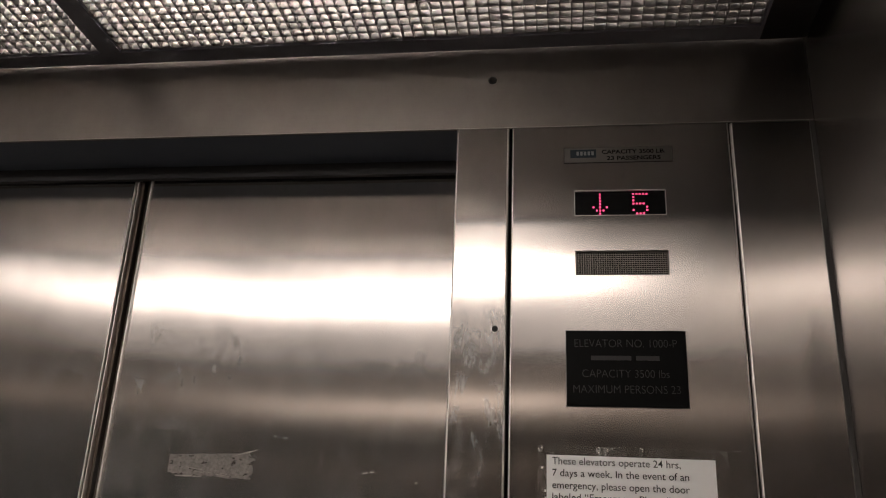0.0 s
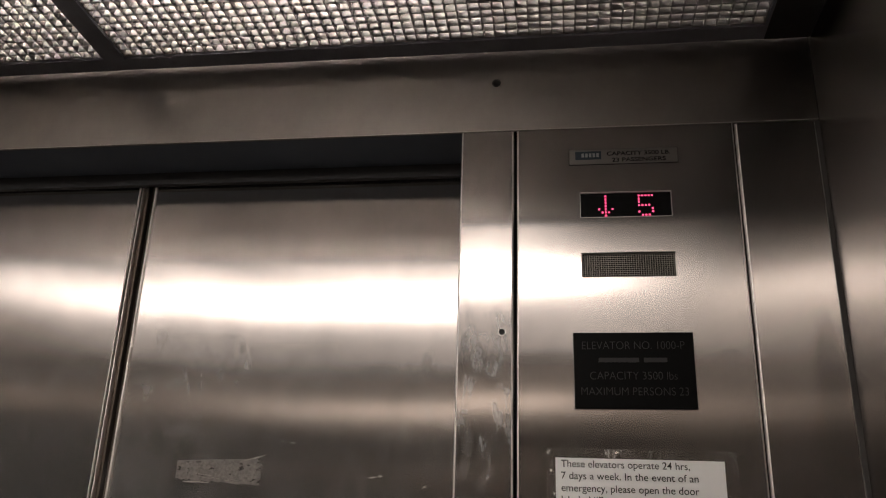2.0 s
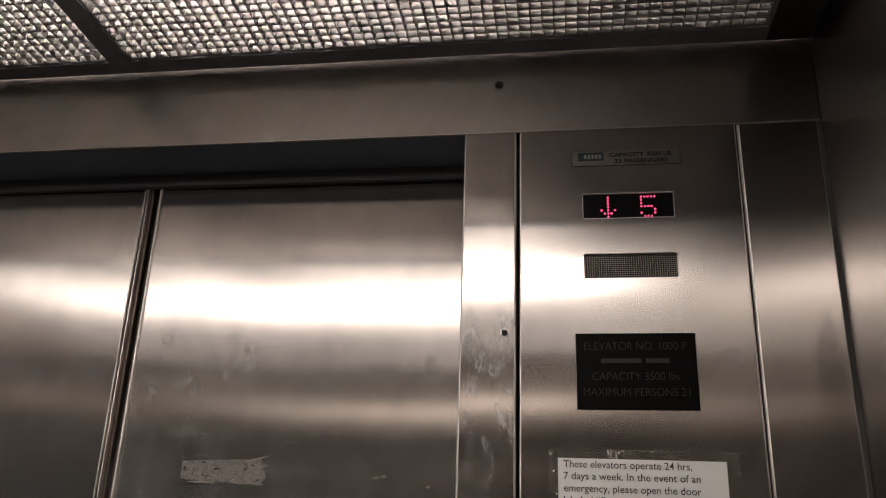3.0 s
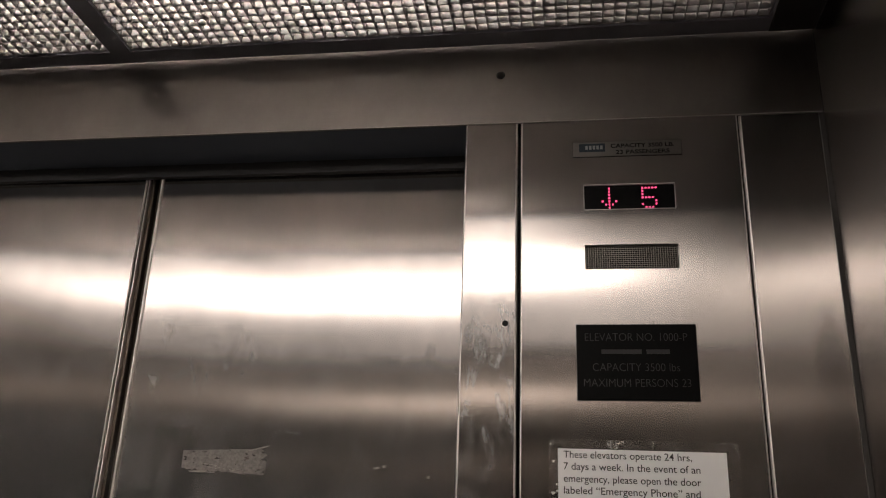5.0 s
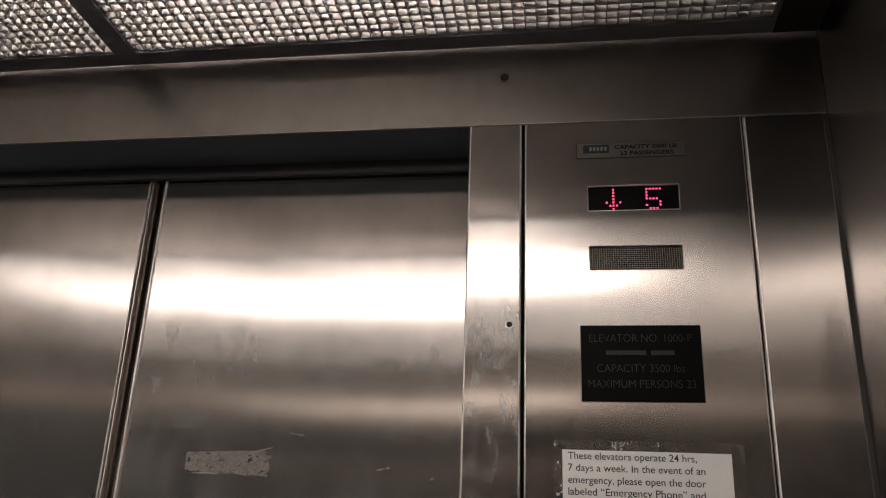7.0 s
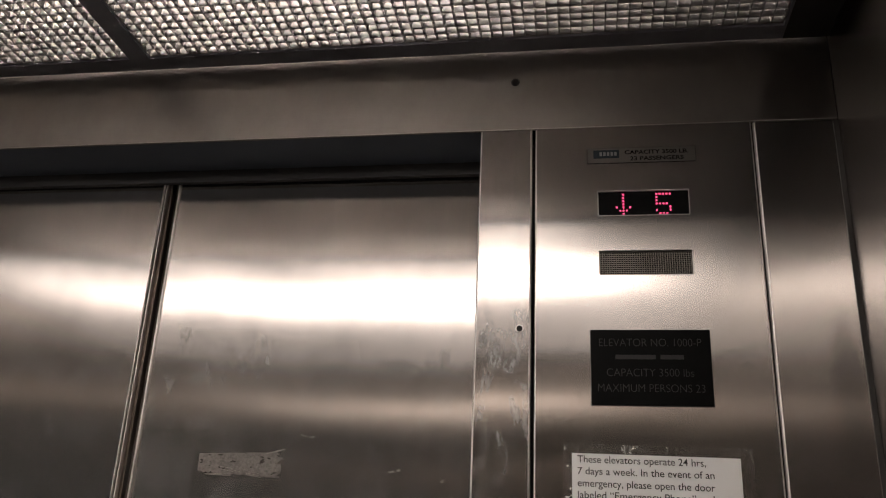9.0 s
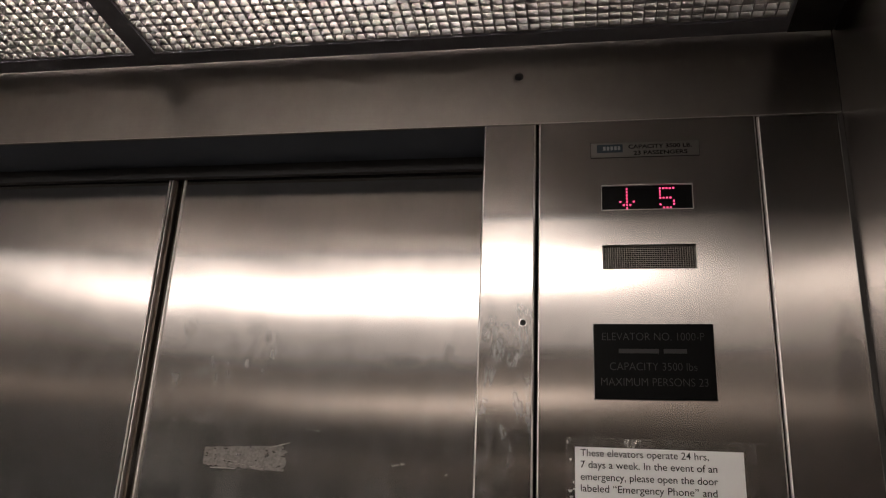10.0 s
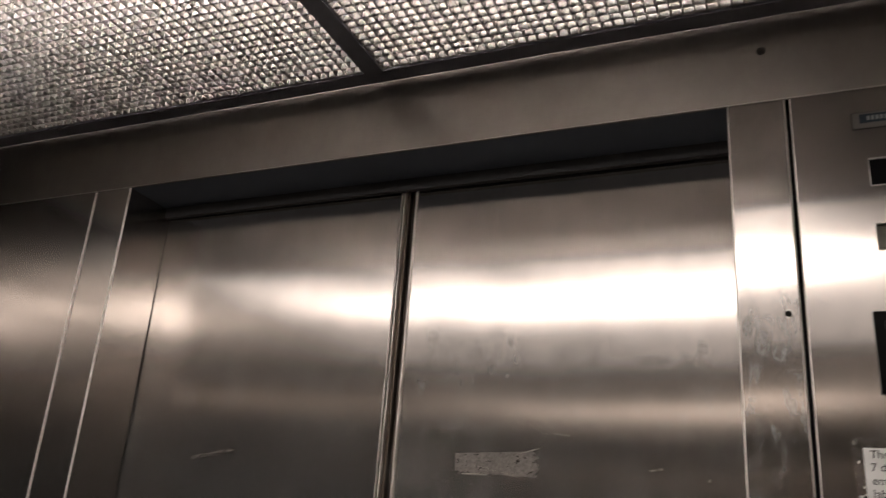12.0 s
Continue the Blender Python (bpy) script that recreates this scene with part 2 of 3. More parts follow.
def sheet_with_holes(x0, x1, z0, z1, y0, y1, holes=(), bevel=0.0012, level=False, reveal=False):
    """An upright panel whose front is at y0 and its back at y1, with rectangular openings cut through.
    Its rounded rim is set apart as the second material, its deep sides as the third."""
    b, steps = bevel, 3
    bx, bz = (0.0, bevel) if level else (bevel, 0.0)
    xs = sorted({x0 + bx, x1 - bx, *[h[0] for h in holes], *[h[1] for h in holes]})
    zs = sorted({z0 + bz, z1 - bz, *[h[2] for h in holes], *[h[3] for h in holes]})
    bm = bmesh.new()

    def quad(*points, slot=0):
        f = bm.faces.new([bm.verts.new(p) for p in points])
        f.material_index = slot

    for i in range(len(xs) - 1):
        for j in range(len(zs) - 1):
            cx, cz = (xs[i] + xs[i + 1]) / 2, (zs[j] + zs[j + 1]) / 2
            if not any(h[0] < cx < h[1] and h[2] < cz < h[3] for h in holes):
                quad((xs[i], y0, zs[j]), (xs[i + 1], y0, zs[j]), (xs[i + 1], y0, zs[j + 1]), (xs[i], y0, zs[j + 1]))
    rings = []
    for k in range(steps + 1):
        a = math.pi / 2 * k / steps
        rings.append((b * (1 - math.sin(a)), y0 + b * (1 - math.cos(a))))
    rings.append((0.0, y1))
    for k, ((i0, ya), (i1, yb)) in enumerate(zip(rings, rings[1:])):
        u, w = (0.0, 1.0) if level else (1.0, 0.0)
        p = [(x0 + i0 * u, ya, z0 + i0 * w), (x1 - i0 * u, ya, z0 + i0 * w), (x1 - i0 * u, ya, z1 - i0 * w), (x0 + i0 * u, ya, z1 - i0 * w)]
        q = [(x0 + i1 * u, yb, z0 + i1 * w), (x1 - i1 * u, yb, z0 + i1 * w), (x1 - i1 * u, yb, z1 - i1 * w), (x0 + i1 * u, yb, z1 - i1 * w)]
        for c in range(4):
            d = (c + 1) % 4
            quad(p[c], q[c], q[d], p[d], slot=(1 if (c % 2 == 0) == level else 0) if k < steps else (2 if reveal and c % 2 else 0))
    quad((x0, y1, z0), (x0, y1, z1), (x1, y1, z1), (x1, y1, z0))
    for hx0, hx1, hz0, hz1 in holes:
        p = [(hx0, hz0), (hx1, hz0), (hx1, hz1), (hx0, hz1)]
        for c in range(4):
            (ax, az), (cx, cz) = p[c], p[(c + 1) % 4]
            quad((ax, y0, az), (cx, y0, cz), (cx, y1, cz), (ax, y1, az))
    bmesh.ops.remove_doubles(bm, verts=bm.verts, dist=1e-6)
    return bm


def cylinder(radius, length, sides=16, axis="Y", radius2=None):
    bm = bmesh.new()
    bmesh.ops.create_cone(bm, cap_ends=True, segments=sides, radius1=radius, radius2=radius if radius2 is None else radius2, depth=length)
    turn = {"Y": Matrix.Rotation(radians(90), 4, "X"), "X": Matrix.Rotation(radians(90), 4, "Y"), "Z": Matrix.Identity(4)}[axis]
    bmesh.ops.transform(bm, matrix=turn, verts=bm.verts)
    return bm


def lettering(name, text, x0, x1, z0, cap, y, mat, parent, lean=0.0, depth=0.0003, bold=0.0):
    """Raised writing on an upright surface facing -y: from x0 to x1, standing on z0, capitals cap high."""
    curve = bpy.data.curves.new(name, "FONT")
    curve.body, curve.extrude, curve.offset = text, 0.0, bold
    temp = bpy.data.objects.new(name, curve)
    scene.collection.objects.link(temp)
    bpy.context.view_layer.update()
    me = bpy.data.meshes.new_from_object(temp.evaluated_get(bpy.context.evaluated_depsgraph_get()))
    bpy.data.objects.remove(temp)
    bpy.data.curves.remove(curve)
    me.name = name
    xs = [w.co.x for w in me.vertices]
    lo, hi = min(xs), max(xs)
    tall = 0.729
    for w in me.vertices:
        u, h = (w.co.x - lo) / (hi - lo), w.co.y / tall * cap
        w.co = (x0 + u * (x1 - x0), y, z0 + h + lean * u * (x1 - x0))
    me.materials.append(mat)
    ob = new(name, me)
    ob.parent = parent
    return ob


# ---- the cab ----
LEFT, RIGHT, REAR, CEIL, DOORWAY = -1.060, 1.011, -1.86, 2.264, 2.134
JAMB_L, JAMB_R, DOOR_Y = -0.5577, 0.5085, 0.117

tagged(part("floor", box(LEFT - 0.05, RIGHT + 0.05, REAR - 0.05, 0.20, -0.05, 0.0), floor_vinyl),
       "dark speckled vinyl floor of the elevator cab", "floor", kind="structure")
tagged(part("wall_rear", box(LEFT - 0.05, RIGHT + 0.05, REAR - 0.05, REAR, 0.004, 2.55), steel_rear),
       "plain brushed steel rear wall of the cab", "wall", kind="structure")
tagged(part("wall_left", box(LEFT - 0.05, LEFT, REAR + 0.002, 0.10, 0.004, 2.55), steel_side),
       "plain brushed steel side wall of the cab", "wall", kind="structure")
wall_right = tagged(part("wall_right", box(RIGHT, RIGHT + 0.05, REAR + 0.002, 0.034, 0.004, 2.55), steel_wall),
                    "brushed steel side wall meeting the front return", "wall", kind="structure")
# narrow dark grey strip over the joint of side wall and front
part("corner_joint", box(RIGHT - 0.0068, RIGHT - 0.0002, -0.0006, 0.033, 0.004, DOORWAY - 0.002, 0.0008), corner_grey, wall_right, "dark grey strip along the corner joint")

# front wall: header over the doorway, columns beside it, swinging panel, corner strip
wall_front = thing("wall_front", "brushed stainless steel front wall around the elevator doorway", "wall", kind="structure")
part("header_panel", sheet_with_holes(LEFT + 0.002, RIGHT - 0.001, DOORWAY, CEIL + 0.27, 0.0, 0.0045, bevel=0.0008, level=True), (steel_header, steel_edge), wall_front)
part("soffit", box(JAMB_L - 0.03, JAMB_R + 0.03, 0.0050, 0.112, DOORWAY, DOORWAY + 0.03), soffit_paint, wall_front, "grey-blue enamelled door soffit")
part("track_cover", box(JAMB_L - 0.03, JAMB_R + 0.03, 0.1005, 0.1105, DOORWAY - 0.0215, DOORWAY - 0.0005), track_paint, wall_front, "dark folded cover of the door track")
part("column", sheet_with_holes(JAMB_R, 0.5848, 0.004, DOORWAY - 0.0016, 0.0, 0.112, bevel=0.0026, reveal=True), (steel_column, steel_edge, steel_reveal), wall_front)
part("column", sheet_with_holes(-0.6395, JAMB_L, 0.004, DOORWAY - 0.0016, 0.0, 0.112, bevel=0.0026, reveal=True), (steel_panel, steel_edge, steel_reveal), wall_front)
part("side_panel", sheet_with_holes(LEFT + 0.002, -0.6413, 0.004, DOORWAY - 0.0016, 0.0, 0.030, bevel=0.0024), (steel_panel, steel_edge), wall_front)
part("corner_strip", sheet_with_holes(0.8960, RIGHT - 0.0034, 0.004, DOORWAY - 0.0016, 0.0015, 0.030, bevel=0.0036), (steel_panel, steel_edge), wall_front)
part("backing", box(0.5855, RIGHT - 0.002, 0.034, 0.050, 0.004, DOORWAY - 0.004), black_gap, wall_front, "black backing behind the panel joints")
part("backing", box(LEFT + 0.004, -0.6398, 0.034, 0.050, 0.004, DOORWAY - 0.004), black_gap, wall_front, "black backing behind the panel joints")

# operating panel with openings for the indicator and the speaker
DISPLAY = (0.6780, 0.8025, 1.9924, 2.0303)
SPEAKER = (0.6778, 0.8024, 1.9048, 1.9401)
part("return_panel", sheet_with_holes(0.5896, 0.8940, 0.006, DOORWAY - 0.0016, 0.0, 0.028, (DISPLAY, SPEAKER), 0.0022),
     (steel_panel, steel_edge), wall_front, "hinged steel operating panel with cut openings")


# ---- doors ----
def door_face(x, z, twist):
    return DOOR_Y + twist(x) * 0.25 * math.tanh((z - 1.70) / 0.25)


def door_leaf(name, x0, x1, twist, steel, label):
    """A steel leaf, very slightly twisted as old doors are: twist tells by how much it leans at x."""
    bm = bmesh.new()
    nx, nz = 24, 40
    z0, z1 = 0.006, DOORWAY + 0.04
    grid = {}
    for i in range(nx + 1):
        for j in range(nz + 1):
            x, z = x0 + (x1 - x0) * i / nx, z0 + (z1 - z0) * j / nz
            grid[i, j] = bm.verts.new((x, door_face(x, z, twist), z))
    for i in range(nx):
        for j in range(nz):
            f = bm.faces.new([grid[i, j], grid[i + 1, j], grid[i + 1, j + 1], grid[i, j + 1]])
            f.smooth = True
    rim = [e for e in bm.edges if e.is_boundary]
    made = bmesh.ops.extrude_edge_only(bm, edges=rim)
    back = [g for g in made["geom"] if isinstance(g, bmesh.types.BMVert)]
    for w in back:
        w.co.y = DOOR_Y + 0.035
    bmesh.ops.contextual_create(bm, geom=[e for e in bm.edges if e.is_boundary])
    for e in rim:
        e.smooth = False
    return tagged(part(name, bm, steel), label, "elevator door", "sliding doors of the elevator", "structure")


def lean(x):
    return -0.0135 * max(0.0, min(1.0, (0.25 - x) / 0.50))


door_left = door_leaf("door_1", JAMB_L - 0.03, -0.0440, lean, steel_door_clean, "lightly scuffed brushed steel sliding door leaf, closed")
door_right = door_leaf("door_2", -0.0150, JAMB_R + 0.03, lean, steel_door, "smeared brushed steel sliding door leaf with glue residue, closed")
EDGE_TOP = DOORWAY + 0.03
part("edge_lip", box(-0.0462, -0.0440, DOOR_Y - 0.005, DOOR_Y - 0.0005, 0.006, EDGE_TOP, 0.0009), steel_edge, door_left, "bright folded edge lip")
part("edge_groove", box(-0.0438, -0.0414, DOOR_Y + 0.006, DOOR_Y + 0.03, 0.006, EDGE_TOP), black_gap, door_left, "dark groove behind the lip")
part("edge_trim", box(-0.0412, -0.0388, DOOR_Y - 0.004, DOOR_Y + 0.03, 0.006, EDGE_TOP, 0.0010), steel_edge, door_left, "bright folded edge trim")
part("edge_return", box(-0.0386, -0.0330, DOOR_Y + 0.004, DOOR_Y + 0.03, 0.006, EDGE_TOP, 0.0012), steel_worn, door_left, "dull worn steel return")
part("edge_trim", box(-0.0186, -0.0152, DOOR_Y - 0.005, DOOR_Y + 0.03, 0.006, EDGE_TOP, 0.0012), steel_edge, door_right, "bright folded edge trim")
part("astragal", box(-0.0328, -0.0188, DOOR_Y + 0.014, DOOR_Y + 0.03, 0.006, EDGE_TOP, 0.002), brown_rubber, door_right, "dark brown rubber meeting strip")

# ---- ceiling ----
FRONT_BAR, BAY_END, LAMP_END = -0.0405, -0.640, -1.820
GAP = 0.0090     # slit between the hung ceiling and the front wall
BAR_L, BAR_R, GRID_R, GRID_L = -0.0578, -0.0235, 0.9430, -1.010


def ceiling_frame():
    bm = bmesh.new()
    low, high = CEIL, CEIL + 0.035
    add_box(bm, LEFT + 0.001, RIGHT - 0.001, FRONT_BAR, -GAP, low, low + 0.013)
    add_box(bm, LEFT + 0.001, GRID_L, BAY_END, FRONT_BAR, low, high)
    add_box(bm, GRID_R, RIGHT - 0.001, BAY_END, FRONT_BAR, low, high)
    add_box(bm, BAR_L, BAR_R, BAY_END, FRONT_BAR, low, high)
    add_box(bm, LEFT + 0.001, RIGHT - 0.001, BAY_END - 0.03, BAY_END, low, high)
    add_box(bm, LEFT + 0.001, LAMP_L - 0.002, LAMP_END, BAY_END - 0.03, low, high)
    add_box(bm, 0.972, RIGHT - 0.001, LAMP_END, BAY_END - 0.03, low, high)
    add_box(bm, LEFT + 0.001, RIGHT - 0.001, REAR + 0.001, LAMP_END, low, high)
    painted = len(bm.faces)
    # thin black sheet below the right edge, added as shade
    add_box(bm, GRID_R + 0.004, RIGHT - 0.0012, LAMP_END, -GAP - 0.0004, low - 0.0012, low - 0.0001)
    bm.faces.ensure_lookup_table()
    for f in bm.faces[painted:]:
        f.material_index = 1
    return bm


LAMP_SOFT = -1.220
LAMP_L, LAMP_R, LAMP_MID, LAMP_R2 = -1.045, 0.64, -0.92, 0.73
tagged(part("ceiling", ceiling_frame(), (dark_frame, border_shade)), "dark bronze painted suspended ceiling frame with a black sheet added as corner shade", "ceiling", kind="structure")


PLENUM_TOP = CEIL + 0.275


def plenum():
    """Light box over the louvers and the lamp, open below."""
    bm = bmesh.new()
    low = CEIL + 0.0355
    add_box(bm, LEFT + 0.001, RIGHT - 0.001, REAR + 0.001, 0.030, PLENUM_TOP, PLENUM_TOP + 0.01)
    add_box(bm, LEFT + 0.001, RIGHT - 0.001, REAR + 0.001, REAR + 0.011, low, PLENUM_TOP)
    add_box(bm, LEFT + 0.001, RIGHT - 0.001, 0.020, 0.030, low, PLENUM_TOP)
    add_box(bm, LEFT + 0.001, LEFT + 0.011, REAR + 0.011, 0.020, low, PLENUM_TOP)
    add_box(bm, RIGHT - 0.011, RIGHT - 0.001, REAR + 0.011, 0.020, low, PLENUM_TOP)
    return bm


tagged(part("ceiling_light_box", plenum(), box_paint), "grey enamelled light box above the ceiling louvers", "light box", kind="structure")
tagged(part("cab_roof", box(LEFT - 0.05, RIGHT + 0.05, REAR - 0.05, 0.20, 2.552, 2.58), dark_frame), "dark steel cab roof above the ceiling", "roof", kind="structure")

PITCH, BLADE, DEEP = 0.0166, 0.0015, 0.0105


def louver(x0, x1, y0, y1):
    """An egg-crate panel of crossing blades."""
    panel = thing("ceiling_louver", "grey plastic egg-crate louver lit from above", "louver", group="louvers of the ceiling")
    z = CEIL + 0.004
    nx, ny = round((x1 - x0) / PITCH), round((y1 - y0) / PITCH)
    long_blade = cross_blade = None
    for i in range(nx + 1):
        at = pose(x0 + (x1 - x0) * i / nx, 0, z)
        if long_blade is None:
            long_blade = part("blade", box(-BLADE / 2, BLADE / 2, y0, y1, 0, DEEP), louver_plastic, panel, at=at)
        else:
            twin = new("blade", long_blade.data)
            twin.parent, twin.matrix_basis = panel, at
    for j in range(ny + 1):
        at = pose(0, y0 + (y1 - y0) * j / ny, z + 0.0002)
        if cross_blade is None:
            cross_blade = part("blade", box(x0, x1, -BLADE / 2, BLADE / 2, 0, DEEP), louver_plastic, panel, at=at)
        else:
            twin = new("blade", cross_blade.data)
            twin.parent, twin.matrix_basis = panel, at
    return panel


for a, b in ((BAR_R + 0.001, GRID_R - 0.001), (GRID_L + 0.001, BAR_L - 0.001)):
    louver(a, b, BAY_END + 0.001, FRONT_BAR - 0.0012)

TUBE = 0.019
tube = thing("fluorescent_tube", "lit warm white fluorescent tube above the ceiling", "light tube", pose(-0.05, -0.52, CEIL + 0.165))
part("glass_tube", cylinder(TUBE, 1.10, 16, "X"), tube_glow, tube)
for side in (-1, 1):
    cap = part("end_cap", cylinder(TUBE + 0.0005, 0.02, 16, "X"), steel_edge, tube, at=pose(side * 0.56, 0, 0))
    for z in (-0.006, 0.006):
        part("pin", cylinder(0.0012, 0.012, 8, "X"), steel_edge, cap, at=pose(side * 0.016, 0, z))

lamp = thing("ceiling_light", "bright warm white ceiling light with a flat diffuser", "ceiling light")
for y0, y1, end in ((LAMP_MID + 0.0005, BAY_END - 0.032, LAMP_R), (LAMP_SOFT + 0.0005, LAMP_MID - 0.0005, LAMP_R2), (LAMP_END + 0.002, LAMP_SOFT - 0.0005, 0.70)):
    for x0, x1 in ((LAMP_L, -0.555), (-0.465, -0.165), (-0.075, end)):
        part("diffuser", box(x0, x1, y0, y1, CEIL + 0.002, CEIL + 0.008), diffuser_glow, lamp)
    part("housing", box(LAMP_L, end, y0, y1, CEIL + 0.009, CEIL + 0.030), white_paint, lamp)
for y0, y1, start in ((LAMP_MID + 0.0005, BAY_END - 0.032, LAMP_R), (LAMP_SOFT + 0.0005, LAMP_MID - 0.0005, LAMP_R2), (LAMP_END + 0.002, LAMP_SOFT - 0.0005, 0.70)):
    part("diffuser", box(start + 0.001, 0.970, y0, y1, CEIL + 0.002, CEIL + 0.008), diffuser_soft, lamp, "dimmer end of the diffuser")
    part("housing", box(start + 0.001, 0.970, y0, y1, CEIL + 0.009, CEIL + 0.030), white_paint, lamp)
for x in (-0.510, -0.120):
    part("divider", box(x - 0.0449, x + 0.0449, LAMP_END + 0.002, BAY_END - 0.032, CEIL, CEIL + 0.008), dark_frame, lamp, "dark dividing bar")

# ---- indicator ----
indicator = thing("floor_indicator", "black dot-matrix floor indicator with red arrow and digit", "indicator")
part("screen", box(DISPLAY[0] + 0.0004, DISPLAY[1] - 0.0004, 0.0028, 0.010, DISPLAY[2] + 0.0004, DISPLAY[3] - 0.0004), black_plastic, indicator)
ARROW = ("00100", "00100", "00100", "00100", "10101", "01110", "00100")
FIVE = ("11111", "10000", "10000", "11110", "00001", "10001", "01110")
dot = None
for rows, cx in ((ARROW, 0.7130), (FIVE, 0.7678)):
    for r, row in enumerate(rows):
        for c, on in enumerate(row):
            if on == "1":
                at = pose(cx + (c - 2) * 0.0046, 0.0026, 2.0106 + (3 - r) * 0.0049)
                if dot is None:
                    dot = part("led_dot", cylinder(0.00140, 0.0008, 10), led_red, indicator, at=at)
                else:
                    twin = new("led_dot", dot.data)
                    twin.parent, twin.matrix_basis = indicator, at

# ---- speaker ----
speaker = thing("speaker_grille", "dark woven wire speaker grille set in the panel", "speaker grille")
part("backing", box(SPEAKER[0] + 0.0004, SPEAKER[1] - 0.0004, 0.008, 0.014, SPEAKER[2] + 0.0004, SPEAKER[3] - 0.0004), black_plastic, speaker)


def wires(upright):
    bm = bmesh.new()
    x0, x1, z0, z1 = SPEAKER
    count = 40 if upright else 12
    for i in range(count):
        if upright:
            x = x0 + (x1 - x0) * (i + 0.5) / count
            add_box(bm, x - 0.00022, x + 0.00022, 0.0042, 0.0047, z0, z1)
        else:
            z = z0 + (z1 - z0) * (i + 0.5) / count
            add_box(bm, x0, x1, 0.0037, 0.0041, z - 0.00022, z + 0.00022)
    return bm


part("wire_mesh", wires(True), grille_steel, speaker)
part("wire_mesh", wires(False), grille_steel, speaker)

# ---- capacity plate ----
for name, (x0, x1, z0, z1), owner in (("bezel", DISPLAY, indicator), ("frame", SPEAKER, speaker)):
    for a, b, c, d in ((x0, x1, z1 - 0.0003, z1 + 0.0004), (x0, x1, z0 - 0.0004, z0 + 0.0003),
                       (x0 - 0.0004, x0 + 0.0003, z0 + 0.0007, z1 - 0.0007), (x1 - 0.0003, x1 + 0.0004, z0 + 0.0007, z1 - 0.0007)):
        part(name, box(a, b, -0.0007, 0.004, c, d), steel_edge, owner, "thin bright steel edge")

plate = thing("capacity_plate", "thin satin steel capacity plate with etched writing", "sign plate")
part("mount", box(0.6636, 0.8154, -0.0007, -0.0001, 2.0735, 2.0978, 0.0002), black_gap, plate, "dark rim of old adhesive")
part("plate", box(0.6642, 0.8148, -0.0016, -0.0001, 2.0742, 2.0972, 0.0005), steel_plate, plate)
logo = part("logo", box(0.6728, 0.7092, -0.0020, -0.0015, 2.0812, 2.0942, 0.0002), logo_blue, plate, "dark blue maker's mark")
for k in range(5):
    part("logo_bar", box(0.6815 + k * 0.0052, 0.6850 + k * 0.0052, -0.0023, -0.0019, 2.0848, 2.0908), logo_pale, logo, "pale mark on the blue")
lettering("writing", "CAPACITY 3500 LB.", 0.7170, 0.8050, 2.0868, 0.0064, -0.0019, etched, plate, bold=0.022)
lettering("writing", "23 PASSENGERS", 0.7240, 0.7985, 2.0768, 0.0064, -0.0019, etched, plate, bold=0.022)

# ---- number plate ----
sign = thing("elevator_plate", "black plastic plate with engraved grey capacity writing", "sign plate")
part("mount", box(0.6635, 0.8181, -0.0012, -0.0001, 1.7256, 1.8271, 0.0003), residue, sign, "thin edge of old adhesive")
part("plate", box(0.6641, 0.8175, -0.0030, -0.0001, 1.7264, 1.8265, 0.0008), black_plastic, sign)
lettering("writing", "ELEVATOR NO. 1000-P", 0.6750, 0.8058, 1.8040, 0.0112, -0.0032, engraving, sign, bold=-0.016)
part("writing_bar", box(0.6960, 0.7475, -0.0033, -0.0029, 1.7868, 1.7926), engraved_bar, sign)
part("writing_bar", box(0.7535, 0.7830, -0.0033, -0.0029, 1.7868, 1.7926), engraved_bar, sign)
lettering("writing", "CAPACITY 3500 lbs", 0.6845, 0.7945, 1.7640, 0.0110, -0.0032, engraving, sign, bold=-0.016)
lettering("writing", "MAXIMUM PERSONS 23", 0.6728, 0.8072, 1.7436, 0.0110, -0.0032, engraving, sign, bold=-0.016)

# ---- paper notice ----
notice = thing("paper_notice", "white paper notice with printed text in a clear taped sleeve", "notice")
LEAN = -0.012


def leaning_sheet(x0, x1, z0, z1, y0, y1, wave=0.0):
    bm = bmesh.new()
    add_box(bm, x0, x1, y0, y1, z0, z1)
    bmesh.ops.subdivide_edges(bm, edges=[e for e in bm.edges if abs(e.verts[0].co.y - e.verts[1].co.y) < 1e-6], cuts=9, use_grid_fill=True)
    for w in bm.verts:
        w.co.z += LEAN * (w.co.x - x0)
        w.co.y += wave * noise.noise((w.co.x * 14, 0.3, w.co.z * 14))
    return bm


part("paper", leaning_sheet(0.6382, 0.8440, 1.398, 1.6648, -0.0022, -0.0019, 0.0006), paper_white, notice)
PAPER_Y = -0.0030
for text, x1, z in (("These elevators operate 24 hrs,", 0.8020, 1.6533), ("7 days a week. In the event of an", 0.8113, 1.6388),
                    ("emergency, please open the door", 0.8113, 1.6239), ("labeled \u201cEmergency Phone\u201d and", 0.8098, 1.6097)):
    lettering("writing", text, 0.6452, x1, z, 0.0092, PAPER_Y, ink_black, notice, LEAN, bold=0.002)
sleeve = part("sleeve", leaning_sheet(0.6272, 0.8596, 1.388, 1.6765, -0.0016, -0.0012, 0.0003), film_clear, notice, "clear plastic sleeve")


